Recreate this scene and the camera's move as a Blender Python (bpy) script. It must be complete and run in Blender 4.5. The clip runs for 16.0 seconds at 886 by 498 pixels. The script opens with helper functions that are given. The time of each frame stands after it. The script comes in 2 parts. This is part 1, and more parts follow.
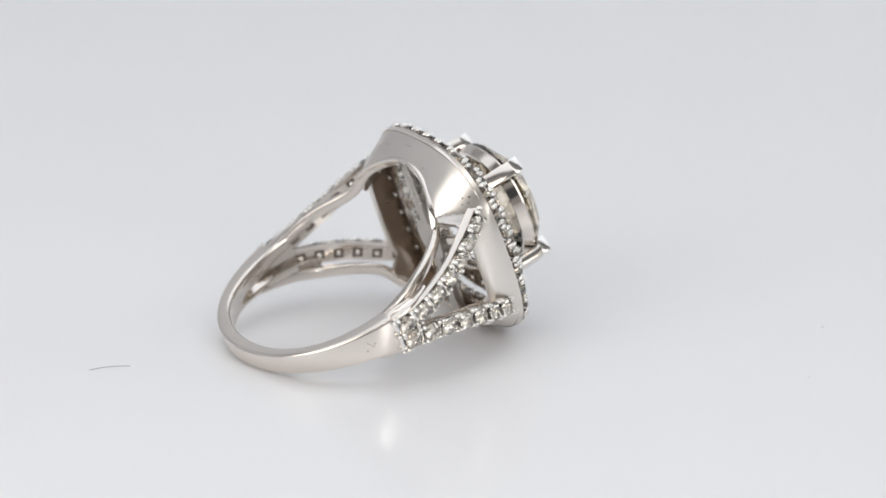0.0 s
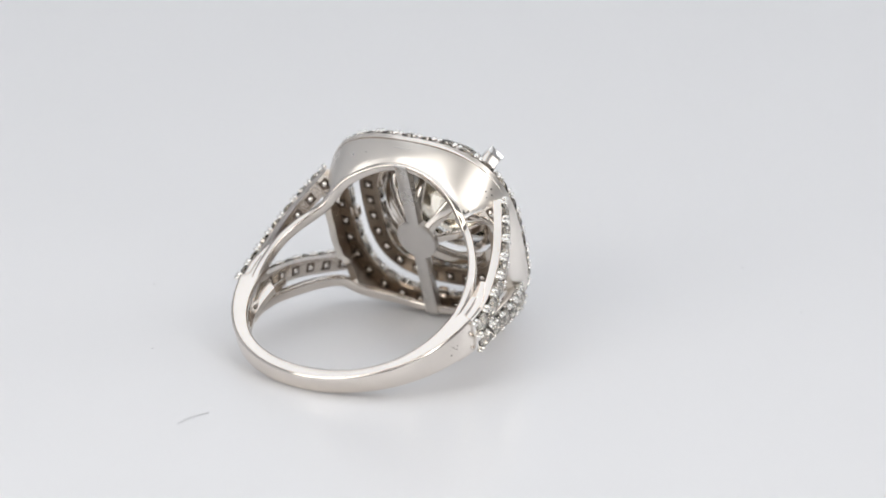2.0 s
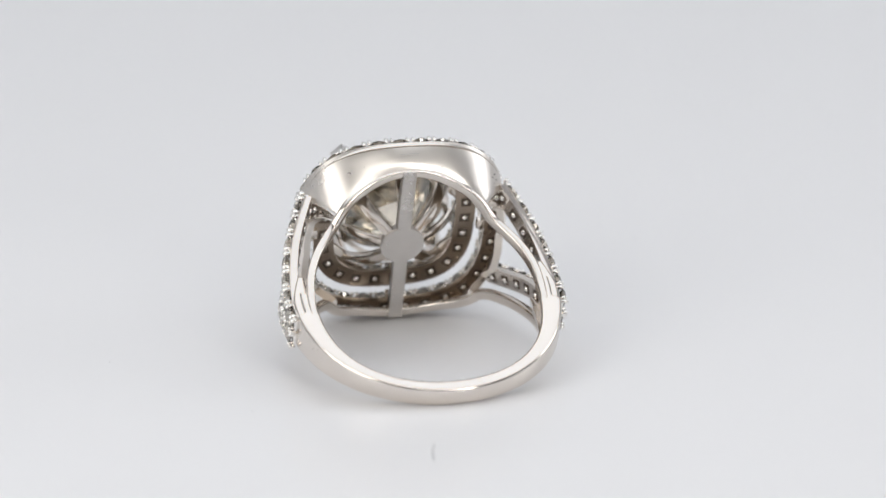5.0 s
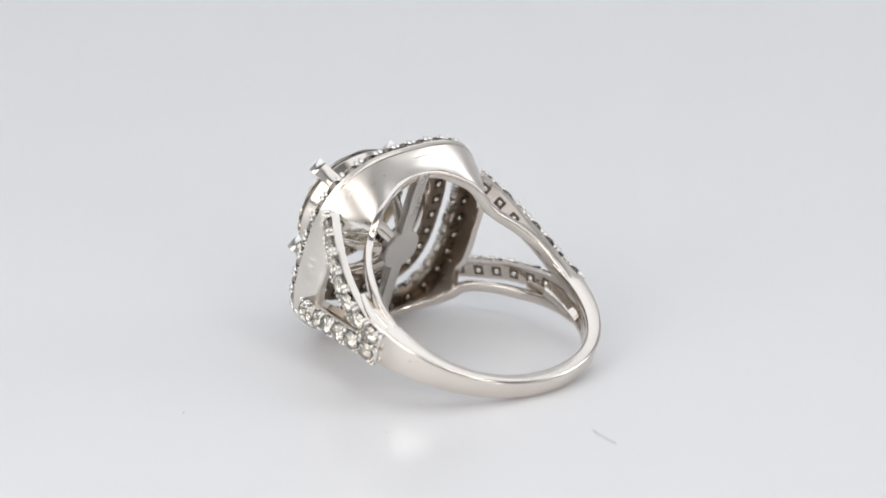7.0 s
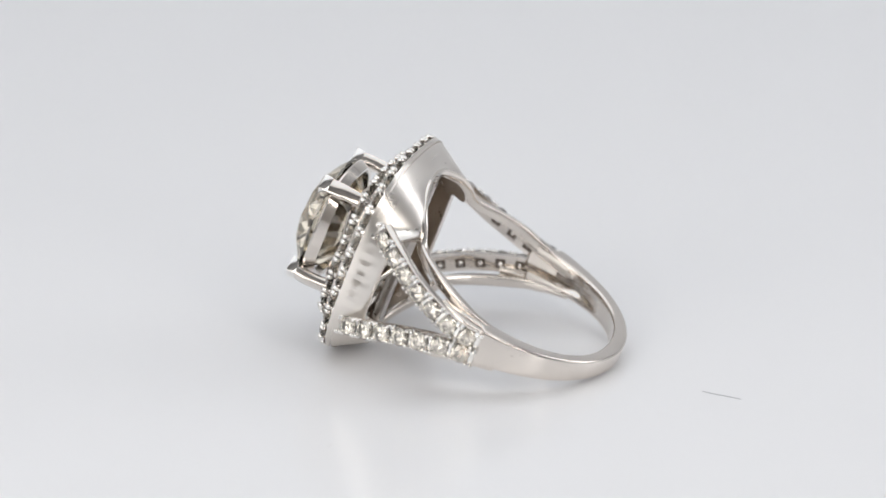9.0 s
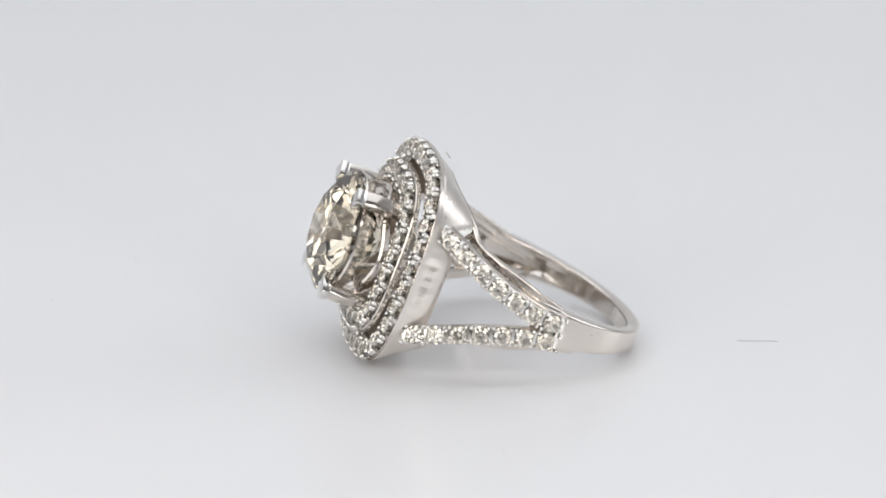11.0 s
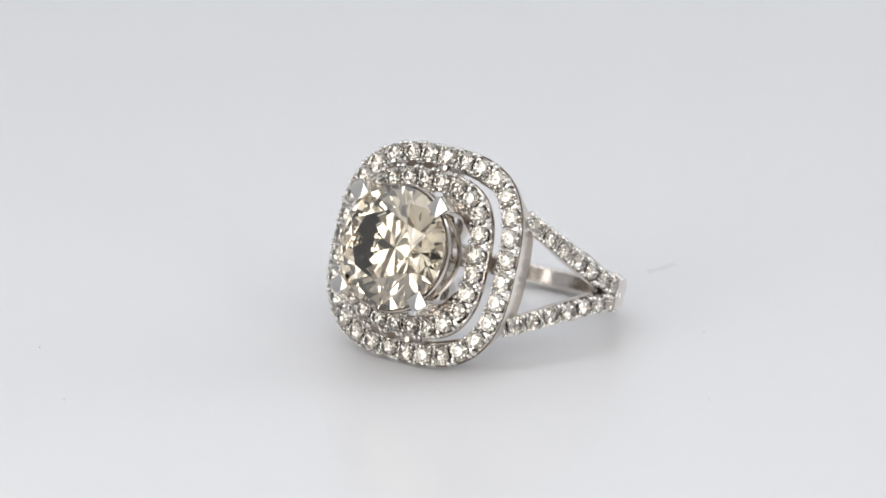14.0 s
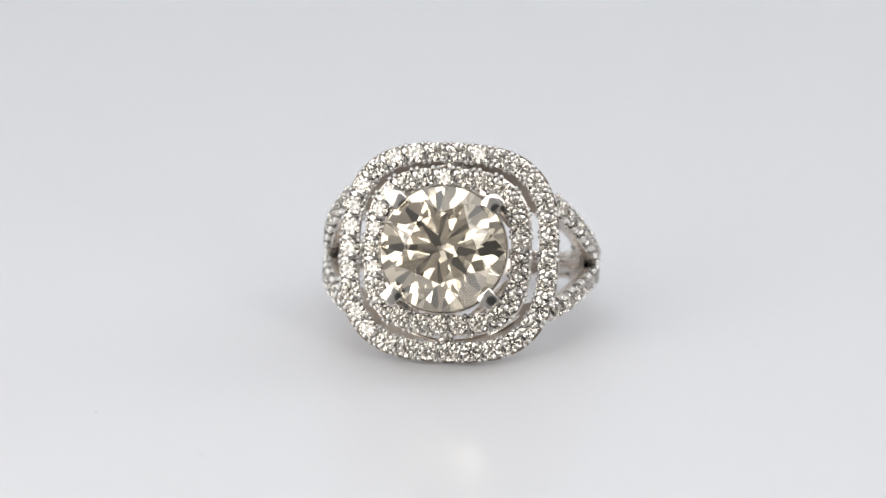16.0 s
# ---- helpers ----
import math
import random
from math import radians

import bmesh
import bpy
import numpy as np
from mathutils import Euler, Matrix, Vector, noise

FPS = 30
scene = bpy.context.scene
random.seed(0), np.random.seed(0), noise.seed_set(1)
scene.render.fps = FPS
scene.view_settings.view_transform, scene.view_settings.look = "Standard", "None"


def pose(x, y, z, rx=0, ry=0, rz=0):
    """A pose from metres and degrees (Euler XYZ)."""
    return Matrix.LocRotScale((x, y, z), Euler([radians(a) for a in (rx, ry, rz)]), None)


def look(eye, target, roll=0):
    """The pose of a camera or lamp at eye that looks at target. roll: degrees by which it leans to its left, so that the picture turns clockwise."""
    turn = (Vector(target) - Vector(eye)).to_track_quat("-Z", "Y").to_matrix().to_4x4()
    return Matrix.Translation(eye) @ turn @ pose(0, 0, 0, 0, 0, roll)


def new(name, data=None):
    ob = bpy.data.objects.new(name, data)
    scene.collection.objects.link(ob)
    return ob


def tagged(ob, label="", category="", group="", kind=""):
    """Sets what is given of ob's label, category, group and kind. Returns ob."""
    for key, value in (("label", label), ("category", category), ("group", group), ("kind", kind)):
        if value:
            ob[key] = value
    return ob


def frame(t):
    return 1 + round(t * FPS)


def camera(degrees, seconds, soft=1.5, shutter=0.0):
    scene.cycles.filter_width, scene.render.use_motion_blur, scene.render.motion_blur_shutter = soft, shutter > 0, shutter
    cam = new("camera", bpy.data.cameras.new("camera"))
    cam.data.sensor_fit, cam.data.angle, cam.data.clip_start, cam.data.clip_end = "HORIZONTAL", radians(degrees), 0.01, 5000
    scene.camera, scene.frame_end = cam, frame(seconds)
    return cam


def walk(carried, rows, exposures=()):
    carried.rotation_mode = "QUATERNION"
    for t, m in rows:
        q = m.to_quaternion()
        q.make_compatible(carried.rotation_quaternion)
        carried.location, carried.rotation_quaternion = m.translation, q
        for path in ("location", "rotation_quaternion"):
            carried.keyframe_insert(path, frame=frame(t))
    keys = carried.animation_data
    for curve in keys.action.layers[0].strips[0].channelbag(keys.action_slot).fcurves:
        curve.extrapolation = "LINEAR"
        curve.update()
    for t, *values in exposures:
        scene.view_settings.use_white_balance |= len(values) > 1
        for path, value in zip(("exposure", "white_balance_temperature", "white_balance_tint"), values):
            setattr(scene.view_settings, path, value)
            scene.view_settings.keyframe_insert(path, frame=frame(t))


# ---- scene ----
# ---- camera: a macro lens that stands still before a turntable ----
SECONDS = 16.0
SPIN = 14.5517                      # degrees a second, anticlockwise from above
cam = camera(12.0, SECONDS, soft=1.5)
EYE, DIP = Vector((0.000976, -0.2900, 0.10166)), radians(18.134)
still = look(EYE, EYE + Vector((0, math.cos(DIP), -math.sin(DIP))) * 0.3, 0.49)
walk(cam, [(0, still), (SECONDS, still)], exposures=((0, -0.2), (SECONDS, -0.2)))
cam.data.dof.use_dof, cam.data.dof.focus_distance, cam.data.dof.aperture_fstop = True, 0.3005, 30

# ---- light: a white tent with softboxes and added fills, open towards a dim room ----
world = bpy.data.worlds.new("world")
scene.world = world
world.use_nodes = True
world.node_tree.nodes["Background"].inputs["Color"].default_value = (0.93, 0.95, 1.0, 1)
world.node_tree.nodes["Background"].inputs["Strength"].default_value = 0.06


def softbox(name, eye, target, size, watts, color=(1, 1, 1)):
    data = bpy.data.lights.new(name, "AREA")
    data.shape, data.size, data.size_y, data.energy, data.color = "RECTANGLE", size[0], size[1], watts, color
    ob = new(name, data)
    ob.matrix_world = look(eye, target)
    return ob


softbox("softbox_top", (0.0, 0.19, 0.66), (0, 0.19, 0), (1.0, 0.84), 2.7, (0.925, 0.96, 1.0))
softbox("softbox_left", (-0.218, -0.237, 0.15), (0, 0, 0.01), (0.27, 0.27), 0.62, (1.0, 0.98, 0.95))
# two unseen fill lights, added beside the lens to brighten the stones
softbox("fill_front", (0.06, -0.318, 0.27), (0, 0, 0.01), (0.40, 0.10), 0.46, (1.0, 0.98, 0.95))
softbox("fill_right", (0.215, -0.315, 0.13), (0, 0, 0.01), (0.05, 0.20), 0.22, (1.0, 0.98, 0.95))
softbox("softbox_right", (0.46, 0.10, 0.24), (0, 0, 0.01), (0.20, 0.30), 0.4, (0.97, 0.98, 1.0))


# ---- materials ----
def material(name, color, rough, metal=0.0, grain=None, spots=None, bump=0.0, mix=0.1, wear=0.4, **extra):
    """A principled surface with colour and gloss that vary at two scales (cycles per metre)."""
    m = bpy.data.materials.new(name)
    m.use_nodes = True
    n, l = m.node_tree.nodes, m.node_tree.links
    b = n["Principled BSDF"]
    b.inputs["Base Color"].default_value = (*color, 1)
    b.inputs["Roughness"].default_value = rough
    b.inputs["Metallic"].default_value = metal
    for key, value in extra.items():
        b.inputs[key.replace("_", " ")].default_value = value
    if grain:
        at = n.new("ShaderNodeTexCoord")
        fine, wide = n.new("ShaderNodeTexNoise"), n.new("ShaderNodeTexNoise")
        fine.inputs["Scale"].default_value, wide.inputs["Scale"].default_value = grain, spots
        fine.inputs["Detail"].default_value = 4
        for t in (fine, wide):
            l.new(at.outputs["Object"], t.inputs["Vector"])
        add = n.new("ShaderNodeMath")
        add.operation = "ADD"
        l.new(fine.outputs["Fac"], add.inputs[0])
        l.new(wide.outputs["Fac"], add.inputs[1])
        span = n.new("ShaderNodeMapRange")
        span.inputs["From Min"].default_value, span.inputs["From Max"].default_value = 0.6, 1.4
        span.inputs["To Min"].default_value, span.inputs["To Max"].default_value = rough * (1 - wear), rough * (1 + wear)
        l.new(add.outputs[0], span.inputs["Value"])
        l.new(span.outputs["Result"], b.inputs["Roughness"])
        tone = n.new("ShaderNodeMix")
        tone.data_type = "RGBA"
        tone.inputs["A"].default_value = (*[c * (1 - mix) for c in color], 1)
        tone.inputs["B"].default_value = (*[min(1, c * (1 + mix * 0.5)) for c in color], 1)
        l.new(wide.outputs["Fac"], tone.inputs["Factor"])
        l.new(tone.outputs["Result"], b.inputs["Base Color"])
        if bump:
            rise = n.new("ShaderNodeBump")
            rise.inputs["Strength"].default_value, rise.inputs["Distance"].default_value = bump, 0.00002
            l.new(add.outputs[0], rise.inputs["Height"])
            l.new(rise.outputs["Normal"], b.inputs["Normal"])
    return m


def gem(name, color, ior=2.42):
    """Clear cut stone."""
    m = bpy.data.materials.new(name)
    m.use_nodes = True
    n, l = m.node_tree.nodes, m.node_tree.links
    glass = n.new("ShaderNodeBsdfGlass")
    glass.inputs["Color"].default_value = (*color, 1)
    glass.inputs["Roughness"].default_value = 0.0
    glass.inputs["IOR"].default_value = ior
    l.new(glass.outputs[0], n["Material Output"].inputs["Surface"])
    return m


GOLD = material("polished white gold", (0.79, 0.735, 0.68), 0.14, 1.0, grain=2600, spots=420, bump=0.07, mix=0.06)
# rough metal for undersides and inner faces, darkened to hold their shade
SHADED_CAST = material("unpolished white gold with painted shade", (0.44, 0.37, 0.305), 0.36, 1.0, grain=5200, spots=700, bump=0.5, mix=0.2)
SATIN = material("filed white gold", (0.66, 0.63, 0.60), 0.34, 1.0, grain=4200, spots=600, bump=0.4, mix=0.12)
# dark metal for casting pits and for the painted shade under the stones
DARK_METAL = material("dark metal of pits and seat shade", (0.17, 0.135, 0.11), 0.5, 0.8)
BUFFED = material("buffed white gold", (0.83, 0.785, 0.735), 0.30, 1.0, grain=900, spots=260, mix=0.05, wear=0.12)
BRIGHT = material("bright cut white gold", (0.86, 0.84, 0.81), 0.10, 1.0)
DIAMOND = gem("champagne diamond", (1.0, 0.967, 0.905))
MELEE = gem("small diamonds", (1.0, 0.984, 0.955))
TABLE = material("white acrylic", (0.87, 0.87, 0.885), 0.19, 0.0, grain=60, spots=9, mix=0.012, wear=0.03)
TENT = material("white tent cloth", (0.82, 0.82, 0.83), 0.9, 0.0, grain=700, spots=6, bump=0.1, mix=0.03)
FIBRE = material("grey fibre", (0.34, 0.34, 0.35), 0.5)
GREY = material("front cloth", (0.30, 0.285, 0.27), 0.9, 0.0, grain=700, spots=6, bump=0.1, mix=0.05)
DUST = material("grey dust", (0.55, 0.55, 0.56), 0.9)

MM = 0.001


# ---- mesh helpers (all measures below in millimetres) ----
def part(name, bm, mat, parent=None, label="", smooth=35):
    """Link a bmesh, in millimetres, as one mesh object under a thing or a part."""
    bmesh.ops.recalc_face_normals(bm, faces=bm.faces)
    bmesh.ops.scale(bm, vec=(MM, MM, MM), verts=bm.verts)
    me = bpy.data.meshes.new(name)
    bm.to_mesh(me)
    bm.free()
    me.materials.append(mat)
    if smooth:
        me.polygons.foreach_set("use_smooth", [True] * len(me.polygons))
        me.set_sharp_from_angle(angle=radians(smooth))
    ob = new(name, me)
    ob.parent = parent
    if label:
        tagged(ob, label)
    return ob


def piece(name, me, parent, m):
    """One more object on shared mesh data."""
    ob = new(name, me)
    ob.parent = parent
    ob.matrix_basis = m
    return ob


def skin(bm, rings, closed_ring=True, closed_path=False, caps=True):
    """Quads between rows of points."""
    rows = [[bm.verts.new(p) for p in r] for r in rings]
    n = len(rows[0])
    for i in range(len(rows) if closed_path else len(rows) - 1):
        a, b = rows[i], rows[(i + 1) % len(rows)]
        for j in range(n if closed_ring else n - 1):
            bm.faces.new((a[j], a[(j + 1) % n], b[(j + 1) % n], b[j]))
    if caps and closed_ring and not closed_path:
        bm.faces.new(rows[0])
        bm.faces.new(rows[-1])
    return bm


def cushion(half, p, count, phase=0.0):
    """Points and outward normals on a cushion outline, evenly spaced."""
    fine = []
    for i in range(1440):
        a = 2 * math.pi * i / 1440
        c, s = math.cos(a), math.sin(a)
        fine.append(Vector((half * math.copysign(abs(c) ** (2 / p), c), half * math.copysign(abs(s) ** (2 / p), s), 0)))
    run = [0.0]
    for i in range(1440):
        run.append(run[-1] + (fine[(i + 1) % 1440] - fine[i]).length)
    out = []
    for k in range(count):
        d = run[-1] * ((k + phase) % count) / count
        i = int(np.searchsorted(run, d, side="right")) - 1
        u = (d - run[i]) / (run[i + 1] - run[i])
        q = fine[i % 1440].lerp(fine[(i + 1) % 1440], u)
        n = Vector((math.copysign(abs(q.x) ** (p - 1), q.x), math.copysign(abs(q.y) ** (p - 1), q.y), 0)).normalized()
        out.append((q, n))
    return out


def spline(points, count):
    """Evenly spaced points on a smooth line through the given ones."""
    p = [Vector(q) for q in points]
    p = [2 * p[0] - p[1], *p, 2 * p[-1] - p[-2]]
    fine = []
    for i in range(1, len(p) - 2):
        for k in range(40):
            t = k / 40
            a, b, c, d = p[i - 1:i + 3]
            fine.append(0.5 * (2 * b + (c - a) * t + (2 * a - 5 * b + 4 * c - d) * t * t + (3 * b - a - 3 * c + d) * t ** 3))
    fine.append(p[-2])
    run = np.concatenate([[0], np.cumsum([(b - a).length for a, b in zip(fine, fine[1:])])])
    xyz = np.array([list(v) for v in fine])
    at = np.linspace(0, run[-1], count)
    return [Vector([np.interp(s, run, xyz[:, k]) for k in range(3)]) for s in at]


def rounded(w, h, r, n=3):
    """A rounded rectangle, w by h, about the origin."""
    out = []
    for cx, cy, a0 in ((1, 1, 0), (-1, 1, 90), (-1, -1, 180), (1, -1, 270)):
        for k in range(n + 1):
            a = radians(a0 + 90 * k / n)
            out.append((cx * (w / 2 - r) + r * math.cos(a), cy * (h / 2 - r) + r * math.sin(a)))
    return out


def block(w, d, h, r=0.12):
    bm = bmesh.new()
    bmesh.ops.create_cube(bm, size=1, matrix=Matrix.Diagonal((w, d, h, 1)))
    bmesh.ops.bevel(bm, geom=bm.edges[:], offset=r, segments=2, affect="EDGES", profile=0.6)
    return bm


def brilliant(radius, crown=0.31, girdle=0.05, pavilion=0.862, table=0.57, arcs=1):
    """A round brilliant: table, stars, kites, halves, girdle and pavilion, girdle at z = 0; flat facets, arcs: pieces of the rim per half."""
    bm = bmesh.new()
    g0 = girdle / 2
    n = 16 * arcs

    def at(a, r, z):
        return bm.verts.new((r * radius * math.cos(radians(a)), r * radius * math.sin(radians(a)), z * radius))
    star = 0.79
    star_z = crown - (crown - g0) * (star * math.cos(radians(22.5)) - table) / (1 - table)
    low = 0.24
    low_z = -g0 - (pavilion - g0) * (1 - low * math.cos(radians(22.5)))
    t = [at(45 * k, table, crown) for k in range(8)]
    s = [at(45 * k + 22.5, star, star_z) for k in range(8)]
    p = [at(45 * k + 22.5, low, low_z) for k in range(8)]
    c = at(0, 0, -pavilion)
    g, h = [], []
    for k in range(n):
        bow = 1 / math.cos(radians(11.25)) * math.cos(radians((k % arcs) * 22.5 / arcs - 11.25)) - 1
        g.append(at(360 * k / n, 1.0, g0 - 0.8 * bow))
        h.append(at(360 * k / n, 1.0, -g0 + 0.85 * bow))
    bm.faces.new(t)
    for k in range(8):
        j = (k + 1) % 8
        bm.faces.new((t[k], t[j], s[k]))
        bm.faces.new((s[k - 1], t[k], s[k], g[2 * k * arcs]))
        for half in (2 * k, 2 * k + 1):
            run = [(half * arcs + i) % n for i in range(arcs + 1)]
            bm.faces.new([s[k], *[g[i] for i in run]])
            bm.faces.new([p[k], *[h[i] for i in run]])
        bm.faces.new((c, p[k - 1], h[2 * k * arcs], p[k]))
    for k in range(n):
        bm.faces.new((g[k], g[(k + 1) % n], h[(k + 1) % n], h[k]))
    return bm


# ---- the setting: turntable and tent ----
bm = bmesh.new()
PROFILE = [(0, -9), (176, -9), (179, -8), (180, -6), (180, -1.2), (179.2, -0.2), (178, 0), (0, 0)]
skin(bm, [[(r * math.cos(a), r * math.sin(a), z) for r, z in PROFILE[1:-1]] for a in [2 * math.pi * k / 96 for k in range(96)]], closed_ring=False, closed_path=True)
for z in (-9, 0):
    bm.faces.new([v for v in sorted((v for v in bm.verts if abs(v.co.z - z) < 1e-6 and v.co.xy.length > (175 if z else 177)), key=lambda v: math.atan2(v.co.y, v.co.x))])
turntable = part("turntable", bm, TABLE)
tagged(turntable, "plain white glossy acrylic turntable disc under the ring", "turntable")

bm = bmesh.new()
skin(bm, [[(x, y, z) for y, z in ((-900, -9.2), (430, -9.2), (520, 10), (560, 60), (575, 140), (575, 760), (585, 760), (585, 60), (560, -12), (520, -20), (-900, -20))] for x in (-700, 700)])
tagged(part("backdrop", bm, TENT), "white seamless paper sweep beneath the turntable", "backdrop", kind="structure")
for side in (-1, 1):
    bm = block(8, 1100, 780, 1)
    bmesh.ops.translate(bm, verts=bm.verts, vec=(side * 640, 10, 382))
    tagged(part("wall_west" if side < 0 else "wall_east", bm, TENT), "white cloth side of the light tent", "tent wall", kind="structure")
# unseen front cloth, added to tone reflections, with a round opening for the lens
bm = bmesh.new()
edge = [(-640, -9), (0, -9), (640, -9), (640, 380), (640, 772), (0, 772), (-640, 772), (-640, 380)]
hole = [(64 * math.cos(a), 103 + 64 * math.sin(a)) for a in [radians(k * 11.25) for k in range(32)]]
rim = []
for x, z in hole:
    d = Vector((x, 0, z - 103)).normalized()
    reach = min(636 / max(abs(d.x), 1e-6), (665 if d.z > 0 else 110) / max(abs(d.z), 1e-6))
    rim.append((d.x * reach, 103 + d.z * reach))
skin(bm, [[(x, y, z) for (x, z), y in ((h, -330), (h, -334), (r, -334), (r, -330))] for h, r in zip(hole, rim)], closed_path=True)
tagged(part("added_front_cloth", bm, GREY), "unseen grey front cloth with a lens opening, added to shape reflections", "tent wall", kind="structure")
bm = block(1290, 1130, 8, 1)
bmesh.ops.translate(bm, verts=bm.verts, vec=(0, 5, 776))
tagged(part("ceiling", bm, TENT), "white cloth roof of the light tent", "tent roof", kind="structure")

# ---- the ring: finger axis along y, head towards z, origin in the finger hole ----
ring = new("ring")
tagged(ring, "white gold double halo ring with pave split shank and round diamond", "ring")
RING_AT = Matrix(((-0.515038, -0.307181, 0.800235, -0.004634), (0.857167, -0.184573, 0.480829, -0.000743), (0, 0.933580, 0.358368, 0.004648), (0, 0, 0, 1)))
OUTER, OUTER_P, INNER, INNER_P = 7.14, 2.9, 5.26, 3.1

stone_bm = brilliant(0.72)
bead_bm = bmesh.new()
bmesh.ops.create_icosphere(bead_bm, subdivisions=2, radius=0.18)


def shared(name, bm, mat, flat):
    me = bpy.data.meshes.new(name)
    bmesh.ops.recalc_face_normals(bm, faces=bm.faces)
    bmesh.ops.scale(bm, vec=(MM, MM, MM), verts=bm.verts)
    bm.to_mesh(me)
    bm.free()
    me.materials.append(mat)
    me.polygons.foreach_set("use_smooth", [not flat] * len(me.polygons))
    return me


STONE = shared("stone", stone_bm, MELEE, True)
BEAD = shared("bead", bead_bm, BRIGHT, False)


def painted_seat():
    """Square block for a drilled seat: hole's shade painted dark, stone's glint a dome."""
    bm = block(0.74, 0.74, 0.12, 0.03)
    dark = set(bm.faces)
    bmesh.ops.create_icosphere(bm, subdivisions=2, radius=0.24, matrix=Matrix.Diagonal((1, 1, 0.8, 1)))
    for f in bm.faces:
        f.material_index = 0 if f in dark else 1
    me = shared("seat", bm, DARK_METAL, False)
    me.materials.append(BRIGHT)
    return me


SEAT = painted_seat()
DIVIDER = shared("divider", block(1.08, 0.42, 0.5, 0.08), BRIGHT, False)


def set_stone(parent, at, out, along, size=1.0, spin=0.0):
    """One small stone with its table towards out."""
    z = out.normalized()
    x = (along - z * along.dot(z)).normalized()
    m = Matrix((x, z.cross(x), z)).transposed().to_4x4()
    tip = Matrix.Rotation(random.uniform(-0.07, 0.07), 4, "X") @ Matrix.Rotation(random.uniform(-0.07, 0.07), 4, "Y")
    piece("stone", STONE, parent, Matrix.Translation(at * MM) @ m @ tip @ Matrix.Rotation(spin, 4, "Z") @ Matrix.Scale(size, 4))


def set_bead(parent, at, out, size=1.0):
    q = out.normalized().to_track_quat("Z", "Y").to_matrix().to_4x4()
    s = size * random.uniform(0.88, 1.12)
    piece("bead", BEAD, parent, Matrix.Translation(at * MM) @ q @ Matrix.Diagonal((s, s, 1.6 * s, 1)))


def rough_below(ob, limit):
    """The underside turns to unpolished metal whose colour also carries its shade."""
    ob.data.materials.append(SHADED_CAST)
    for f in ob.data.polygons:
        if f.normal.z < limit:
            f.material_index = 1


def halo(name, half, p, top, count, wide, deep, size, label):
    """A channel round a cushion outline, with stones and beads set in it."""
    w = wide / 2
    prof = [(-w, -deep), (-w, -0.44), (-w + 0.06, -0.36), (-w + 0.16, -0.34), (-w + 0.26, -0.40), (-w + 0.34, -deep + 0.18),
            (w - 0.34, -deep + 0.18), (w - 0.26, -0.40), (w - 0.16, -0.34), (w - 0.06, -0.36), (w, -0.44), (w, -deep)]
    line = cushion(half, p, 160)
    ob = part(name, skin(bmesh.new(), [[q + n * a + Vector((0, 0, top + b)) for a, b in prof] for q, n in line], closed_path=True), GOLD, ring, label)
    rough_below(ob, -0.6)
    up = Vector((0, 0, 1))
    for q, n in cushion(half, p, count, 0.5):
        set_stone(ob, q + up * (top + 0.12), up + n * 0.06, n, size, random.uniform(0, 0.8))
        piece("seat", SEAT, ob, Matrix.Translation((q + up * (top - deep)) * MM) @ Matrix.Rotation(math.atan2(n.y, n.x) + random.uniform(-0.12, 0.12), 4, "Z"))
    for q, n in cushion(half, p, count, 0.0):
        along = Vector((-n.y, n.x, 0))
        piece("divider", DIVIDER, ob, Matrix.Translation((q + up * (top - 0.32)) * MM) @ Matrix.Rotation(math.atan2(n.y, n.x), 4, "Z"))
        for side, shift in ((-1, -0.19), (-1, 0.19), (1, -0.21), (1, 0.21)):
            set_bead(ob, q + along * shift + n * side * (w - 0.03) + up * (top + 0.02), up - n * side * 0.2)
    return ob


outer = halo("outer_halo", OUTER, OUTER_P, 8.22, 31, 1.36, 0.75, 0.98, "outer cushion halo of small bead-set diamonds")
inner = halo("inner_halo", INNER, INNER_P, 9.3, 25, 1.5, 0.75, 0.92, "inner cushion halo of small bead-set diamonds")

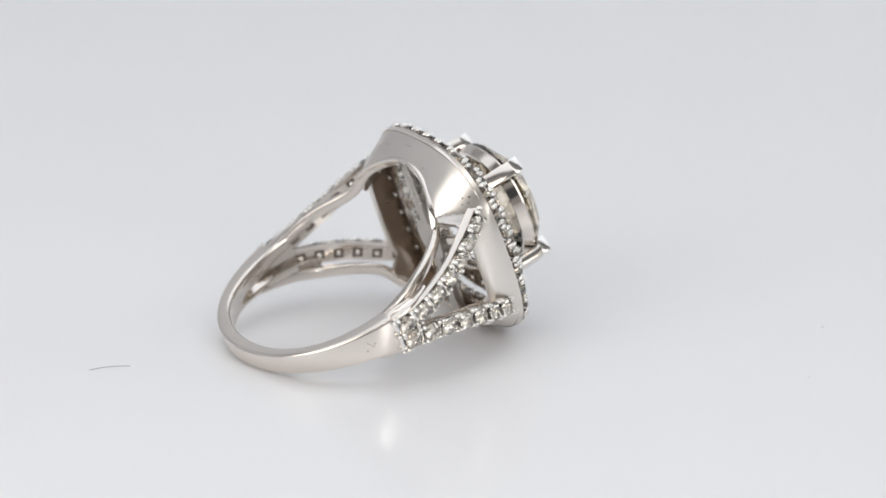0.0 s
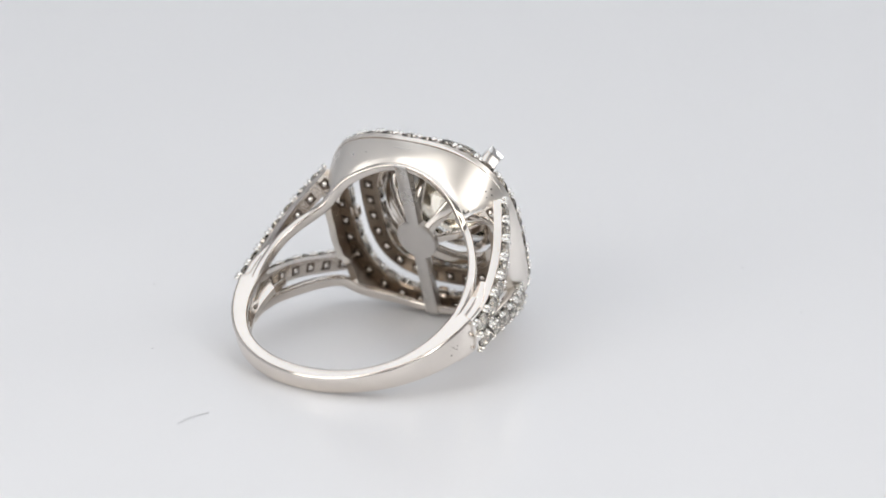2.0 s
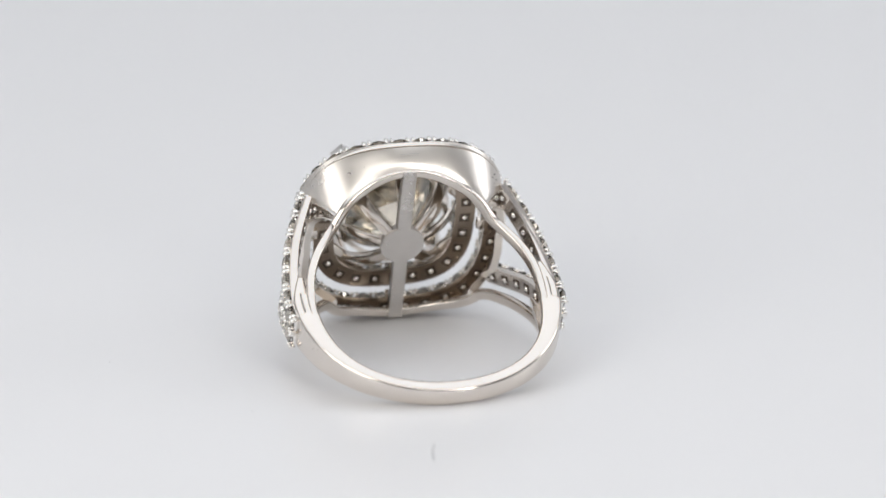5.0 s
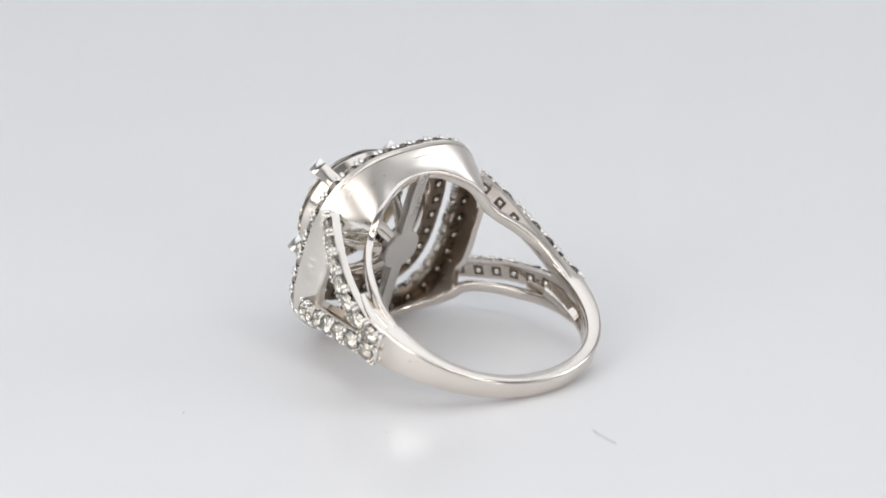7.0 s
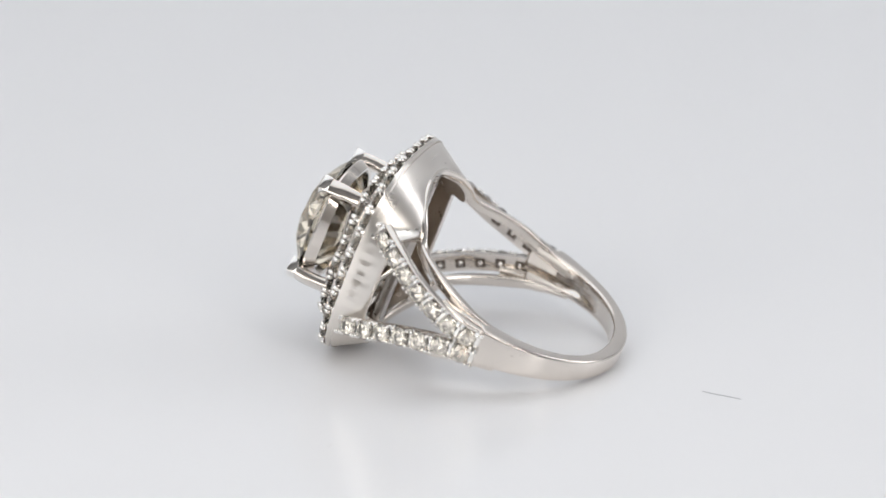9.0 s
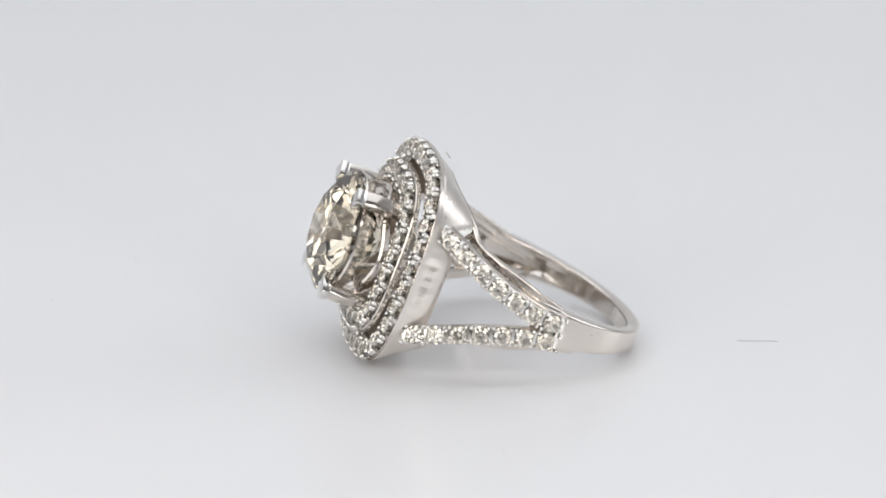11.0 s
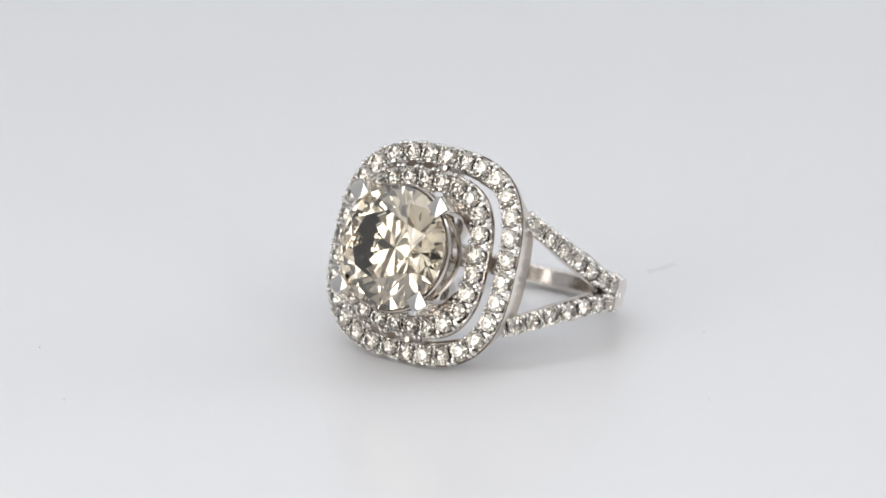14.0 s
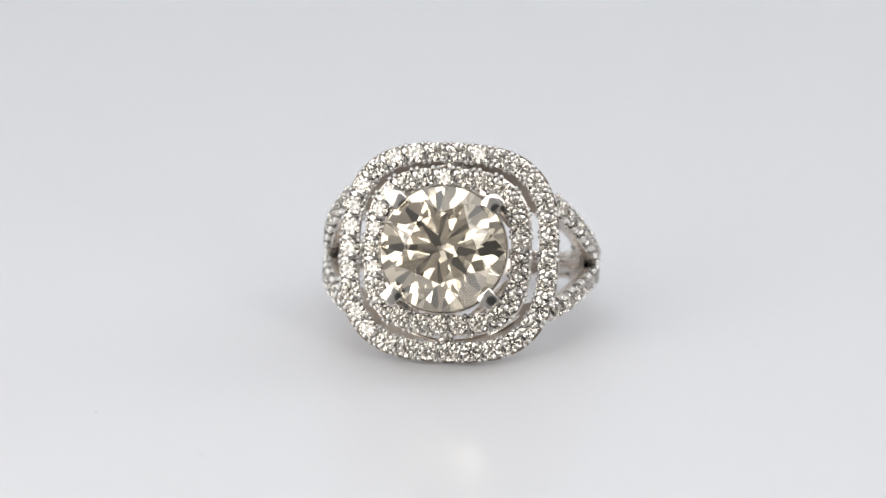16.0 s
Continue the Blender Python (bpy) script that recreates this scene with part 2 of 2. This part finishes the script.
# gallery: a tapered skirt under the outer halo, arched over the finger
LOW = [(0, 7.45, 5.65), (18, 7.75, 5.65), (27, 7.85, 5.5), (32, 7.4, 4.75), (36, 7.08, 4.25), (42, 7.08, 4.5), (52, 7.05, 5.05), (64.5, 6.88, 5.74), (76, 6.86, 6.08), (90, 6.92, 6.18)]
EDGE = spline(LOW, 200)
rows = []
for k in range(192):
    a = 2 * math.pi * (k + 0.5) / 192
    fold = math.degrees(math.acos(min(1, abs(math.cos(a)))))
    r_low, z_low = (float(np.interp(fold, [q[0] for q in EDGE], [q[i] for q in EDGE])) for i in (1, 2))
    d = Vector((math.cos(a), math.sin(a), 0))
    r_top = 7.86 * (abs(d.x) ** OUTER_P + abs(d.y) ** OUTER_P) ** (-1 / OUTER_P)
    t = min(0.75, 0.4 + 0.12 * (7.4 - z_low))
    comb = 0.09 * math.sin(k * 1.9) * max(0, 1 - (fold / 22) ** 2) if d.x > 0 else 0.0
    row = []
    crease = float(np.interp(fold, [23, 40], [0.12, 0.9]))
    turned = float(np.interp(fold, [22, 26, 34, 40], [0, 0.42, 0.42, 0]))
    for i in range(13):
        u = i / 12
        lift = float(np.interp(u, [0, 0.12, 0.35, 0.65, 0.9, 1], [0, 0.05, 0.09 + comb, 0.09 + comb * 0.4, 0.05, -0.05]))
        lift -= turned * max(0, u - crease) / (1 - crease)
        row.append(d * (r_top + (r_low - r_top) * u + lift) + Vector((0, 0, 7.84 + (z_low - 7.84) * u)))
    r_low -= turned
    row.append(d * (r_low - 0.12) + Vector((0, 0, z_low - 0.06)))
    row.append(d * (r_low - t) + Vector((0, 0, z_low + 0.05)))
    row.append(d * (r_top - 0.45) + Vector((0, 0, 7.5)))
    row.append(d * (r_top - 0.35) + Vector((0, 0, 7.8)))
    rows.append(row)
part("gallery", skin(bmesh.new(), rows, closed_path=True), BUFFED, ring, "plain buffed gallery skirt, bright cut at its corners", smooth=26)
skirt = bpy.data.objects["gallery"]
skirt.data.materials.append(SHADED_CAST)
skirt.data.materials.append(BRIGHT)
for f in skirt.data.polygons:
    k, i = divmod(f.index, len(rows[0]))
    a = 360 * (k + 1) / len(rows)
    fold = min(a % 180, 180 - a % 180)
    if 23 < fold < 40 and 12 * float(np.interp(fold, [23, 40], [0.12, 0.9])) < i < 12:
        f.material_index = 2
    # inner faces: rougher metal, the hollow's shade put into its darker colour
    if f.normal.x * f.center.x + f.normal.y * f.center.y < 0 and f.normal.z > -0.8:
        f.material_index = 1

mark = Matrix.Translation((0, 7.76, 6.6)) @ Matrix.Rotation(radians(-68), 4, "X")
for k in range(6):
    bm = block(0.17, 0.13, 0.03, 0.01)
    bmesh.ops.transform(bm, verts=bm.verts, matrix=mark @ Matrix.Translation((0.24 * (k - 2.5), 0, 0)))
    part("hallmark", bm, SATIN, skirt, "small stamped mark, unreadable")

for x, y, z, r in ((-6.55, 5.05, 7.0, 0.09), (-6.7, 4.75, 6.75, 0.07), (-6.45, 5.2, 6.6, 0.08), (-6.6, 4.85, 6.35, 0.06), (-2.6, 7.3, 6.2, 0.05), (3.4, 7.15, 6.6, 0.05)):
    d = Vector((x, y, 0)).normalized()
    top = 7.86 * (abs(d.x) ** OUTER_P + abs(d.y) ** OUTER_P) ** (-1 / OUTER_P)
    fold = math.degrees(math.acos(min(1, abs(d.x))))
    r_low, z_low = (float(np.interp(fold, [q[0] for q in EDGE], [q[i] for q in EDGE])) for i in (1, 2))
    u = (7.84 - z) / (7.84 - z_low)
    lift = float(np.interp(u, [0, 0.12, 0.35, 0.65, 0.9, 1], [0.0, 0.05, 0.09, 0.09, 0.05, -0.05]))
    bm = bmesh.new()
    bmesh.ops.create_icosphere(bm, subdivisions=2, radius=r)
    for v in bm.verts:
        v.co *= 1 + 0.5 * noise.noise(v.co * 16 + d * 7)
    bmesh.ops.translate(bm, verts=bm.verts, vec=d * (top + (r_low - top) * u + lift - 0.6 * r) + Vector((0, 0, z)))
    part("pit", bm, DARK_METAL, skirt, "dark casting pit")


def beam(name, path, section, mat, outward, parent=ring, label="", smooth=40):
    """A section (across, outward) carried along a path; section may depend on the share of the way."""
    rings = []
    for i, q in enumerate(path):
        t = (path[min(i + 1, len(path) - 1)] - path[max(i - 1, 0)]).normalized()
        o = outward(q)
        o = (o - t * o.dot(t)).normalized()
        b = t.cross(o)
        rings.append([q + b * x + o * y for x, y in section(i / (len(path) - 1))])
    return part(name, skin(bmesh.new(), rings), mat, parent, label, smooth)


def radial(q):
    return Vector((q.x, 0, q.z + 1.5))


# shank: plain, wider and thicker towards the shoulders
rings = []
for k in range(101):
    a = radians(4 - 188 * k / 100)
    turn = abs(k / 50 - 1) * 94
    share = (turn / 90) ** 2
    shelf = 0.6 * min(1, max(0, (turn - 81) / 1.5))
    bulge = math.sin(2 * a) ** 2
    high, low = 0.76 + 1.0 * share, 0.68 + 0.5 * share
    inside = Vector(((8.04 + 0.33 * bulge) * math.cos(a), 0, -2.06 + (8.04 + 0.33 * bulge) * math.sin(a)))
    outside = Vector(((9.7 + 0.1 * bulge - shelf) * math.cos(a), 0, -1.5 + (9.7 + 0.1 * bulge - shelf) * math.sin(a)))
    o = outside - inside
    thick = o.length
    mid, o = (inside + outside) / 2, o.normalized()
    wide = high + low
    section = rounded(wide, thick, 0.24, 5)
    groove = 0.8 * min(1, max(0, (turn - 48) / 34)) ** 1.5
    section[18:18] = [(wide * v, -thick / 2 + groove * min(1, 2.2 - 7.5 * abs(v))) for v in (-0.29, -0.23, -0.16, -0.08, 0, 0.08, 0.16, 0.23, 0.29)]
    rings.append([mid + Vector((0, x + (high - low) / 2, 0)) + o * y for x, y in section])
shank = part("shank", skin(bmesh.new(), rings), GOLD, ring, "plain polished shank")
for a, y, r in ((201, 0.35, 0.05), (200, 0.1, 0.06), (199, 0.3, 0.045), (203, -0.1, 0.05), (202, 0.5, 0.04), (-24, 0.5, 0.05), (-27, 0.75, 0.04)):
    bm = bmesh.new()
    bmesh.ops.create_icosphere(bm, subdivisions=2, radius=r)
    a = radians(a)
    reach = 9.7 + 0.1 * math.sin(2 * a) ** 2 - 0.4 * r
    bmesh.ops.translate(bm, verts=bm.verts, vec=(reach * math.cos(a), y, -1.5 + reach * math.sin(a)))
    part("pit", bm, DARK_METAL, shank, "dark casting pit")

# shoulders: each side forks into two pave arms with a plain rail under each
for sx in (-1, 1):
    for sy in (-1, 1):
        pts = [(9.86, 0.64, -2.9), (9.92, 0.76, -1.2), (9.75, 1.25, 0.7), (9.25, 2.05, 3.0), (8.50, 2.95, 5.0), (7.50, 3.85, 7.0)]
        path = spline([(sx * x, sy * y, z) for x, y, z in pts], 40)
        prof = [(-0.66, -0.84), (-0.66, -0.34), (-0.6, -0.26), (-0.5, -0.26), (-0.42, -0.34), (-0.34, -0.64), (0.34, -0.64), (0.42, -0.34), (0.5, -0.26), (0.6, -0.26), (0.66, -0.34), (0.66, -0.84)]
        arm = beam("arm", path, lambda u: prof, GOLD, radial, label="split shoulder arm set with small diamonds")
        seats = spline([(sx * x, sy * y, z) for x, y, z in pts], 15)
        for i, q in enumerate(seats):
            t = (seats[min(i + 1, 14)] - seats[max(i - 1, 0)]).normalized()
            o = radial(q)
            o = (o - t * o.dot(t)).normalized()
            if i % 2:
                set_stone(arm, q + o * 0.06, o, t, 0.93, random.uniform(0, 0.8))
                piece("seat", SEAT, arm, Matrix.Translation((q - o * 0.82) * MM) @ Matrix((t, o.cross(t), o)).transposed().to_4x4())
            else:
                piece("divider", DIVIDER, arm, Matrix.Translation((q - o * 0.32) * MM) @ Matrix((o.cross(t), -t, o)).transposed().to_4x4())
                for side, shift in ((-1, -0.19), (-1, 0.19), (1, -0.19), (1, 0.19)):
                    set_bead(arm, q + t * shift + t.cross(o) * side * 0.56 + o * 0.03, o - t.cross(o) * side * 0.2)

# below the slot a solid web joins each arm to the rim
for sx in (-1, 1):
    for sy in (-1, 1):
        way = spline([(sx * x, sy * y, z) for x, y, z in ((8.5, 0.75, -4.4), (8.9, 1.0, -2.6), (8.95, 1.3, -1.0), (8.8, 1.6, 0.2), (8.72, 1.75, 0.6))], 16)
        beam("web", way, lambda u: rounded(0.95 - 0.25 * u, 1.25 - 0.75 * max(0, u - 0.6) / 0.4, 0.2, 3), GOLD, radial)

# on either edge of the finger hole a plain rim runs from fork to fork over the arch of the gallery
for sy in (-1, 1):
    half = [(7.9, 0.8, -4.9), (8.3, 1.15, -3.3), (8.36, 1.6, -1.6), (8.1, 2.2, 0.1), (7.42, 2.68, 1.76), (6.45, 3.12, 3.2), (5.74, 3.6, 3.98), (5.06, 4.5, 4.52), (4.2, 5.22, 5.1), (2.82, 5.84, 5.7), (1.5, 6.27, 5.99), (0, 6.45, 6.1)]
    way = spline([(x, sy * y, z) for x, y, z in half] + [(-x, sy * y, z) for x, y, z in half[-2::-1]], 140)

    def size(u):
        v = min(u, 1 - u)
        return rounded(float(np.interp(v, [0, 0.07, 0.2, 0.33, 0.5], [0.6, 0.8, 0.8, 0.75, 0.6])), float(np.interp(v, [0, 0.12, 0.3, 0.5], [0.45, 0.6, 0.56, 0.44])), 0.15, 3)
    beam("gallery_rim", way, size, GOLD, lambda q: Vector((q.x, 0, q.z + 2.06)), label="plain polished rim along the finger hole")

# plates that close the corners of the inner halo behind the prongs
for k in range(4):
    bm = block(1.0, 3.6, 0.4, 0.08)
    bmesh.ops.transform(bm, verts=bm.verts, matrix=Matrix.Rotation(radians(45 + 90 * k), 4, "Z") @ Matrix.Translation((4.85, 0, 8.85)))
    part("corner_plate", bm, GOLD, ring)

# bridges between the halos, cross bar and peg disc below the stone
for k in range(4):
    bm = block(0.7, 0.8, 0.5, 0.1)
    bmesh.ops.transform(bm, verts=bm.verts, matrix=Matrix.Rotation(k * math.pi / 2, 4, "Z") @ Matrix.Translation((6.3, 0, 7.85)))
    part("bridge", bm, GOLD, ring)
bar = spline([(0, -6.75, 6.1), (0, -4.5, 6.15), (0, 0, 6.15), (0, 4.5, 6.15), (0, 6.7, 6.1)], 24)
beam("cross_bar", bar, lambda u: rounded(1.05, 0.7, 0.1, 2), SATIN, lambda q: Vector((0, 0, 1)), label="flat cross bar under the stone")
bm = bmesh.new()
bmesh.ops.create_cone(bm, cap_ends=True, segments=40, radius1=1.62, radius2=1.5, depth=0.8, matrix=Matrix.Translation((0, 0, 6.2)))
bmesh.ops.bevel(bm, geom=[e for e in bm.edges if len(e.link_faces) == 2 and e.calc_face_angle() > 0.8], offset=0.08, segments=2, affect="EDGES")
part("peg_disc", bm, SATIN, ring, "flat round peg base")

# basket: four claws, struts and a scalloped collar
for k in range(4):
    a = radians(45 + 90 * k)
    d = Vector((math.cos(a), math.sin(a), 0))
    way = spline([d * 1.3 + Vector((0, 0, 6.3)), d * 3.2 + Vector((0, 0, 7.3)), d * 4.75 + Vector((0, 0, 9.1)), d * 5.08 + Vector((0, 0, 11.0)), d * 4.98 + Vector((0, 0, 12.3))], 24)
    claw = beam("prong", way, lambda u: rounded(0.8 + 0.36 * u, 0.7 + 0.12 * u, 0.12, 2), GOLD, lambda q: Vector((q.x, q.y, 0)), label="square-tipped claw prong")
    bm = block(1.22, 1.2, 0.66, 0.09)
    bmesh.ops.transform(bm, verts=bm.verts, matrix=Matrix.Translation(d * 4.84 + Vector((0, 0, 12.52))) @ Matrix.Rotation(a, 4, "Z") @ Matrix.Rotation(radians(3), 4, "Y"))
    part("tip", bm, BRIGHT, claw)
    a += radians(45)
    d = Vector((math.cos(a), math.sin(a), 0))
    way = spline([d * 1.2 + Vector((0, 0, 6.4)), d * 3.0 + Vector((0, 0, 7.6)), d * 4.4 + Vector((0, 0, 9.3))], 14)
    beam("strut", way, lambda u: rounded(0.6, 0.5, 0.1, 2), GOLD, lambda q: Vector((q.x, q.y, -2.0)))
for name, prof, swing, text in (("collar", ((4.1, 11.15), (4.36, 11.1), (4.62, 11.8), (4.56, 11.95), (4.36, 11.9)), 0.06, "thin collar under the stone's edge"),
                                ("basket_ring", ((3.75, 9.55), (4.1, 9.5), (4.35, 9.95), (4.25, 10.1), (3.95, 10.0)), 0.22, "scalloped lower ring of the basket")):
    rows = []
    for k in range(96):
        a = 2 * math.pi * k / 96
        d = Vector((math.cos(a), math.sin(a), 0))
        rows.append([d * r + Vector((0, 0, z - swing * math.cos(4 * a))) for r, z in prof])
    part(name, skin(bmesh.new(), rows, closed_path=True), GOLD, ring, text)
bm = brilliant(4.46, crown=0.31, arcs=4)
bmesh.ops.translate(bm, verts=bm.verts, vec=(0, 0, 12.25))
part("centre_stone", bm, DIAMOND, ring, "large round brilliant champagne diamond", smooth=0)

# ---- a stray hair and dust on the disc ----
way = spline([(-24.1, -8.05, 0.05), (-23.1, -7.6, 0.10), (-22.2, -7.3, 0.08), (-21.25, -7.13, 0.05)], 20)
hair = beam("hair", way, lambda u: [(0.024 * math.cos(b), 0.024 * math.sin(b)) for b in (0, 1.26, 2.51, 3.77, 5.03)], FIBRE, lambda q: Vector((0, 0, 1)), parent=None)
tagged(hair, "short curved grey hair lying on the white disc", "hair")

specks = []
for x, y, r in ((28.9, 2.7, 0.07), (27.0, -8.27, 0.06), (-12.75, 19.9, 0.065), (-19.0, 6.83, 0.05)):
    bm = bmesh.new()
    bmesh.ops.create_icosphere(bm, subdivisions=2, radius=r)
    for v in bm.verts:
        v.co *= 1 + 0.3 * noise.noise(v.co * 14 + Vector((x, y, 0)))
        v.co.z = v.co.z * 0.5
    drop = min(v.co.z for v in bm.verts)
    bmesh.ops.translate(bm, verts=bm.verts, vec=(x, y, -drop))
    specks.append(tagged(part("dust_speck", bm, DUST), "tiny grey dust speck on the white disc", "dust", group="dust on the disc"))


# ---- motion ----
def motions():
    rows = [k * 0.5 for k in range(33)]
    for thing, start in ((turntable, Matrix.Identity(4)), (ring, RING_AT), (hair, Matrix.Identity(4)), *((s, Matrix.Identity(4)) for s in specks)):
        walk(thing, [(t, Matrix.Rotation(radians(SPIN * t), 4, "Z") @ start) for t in rows])


motions()
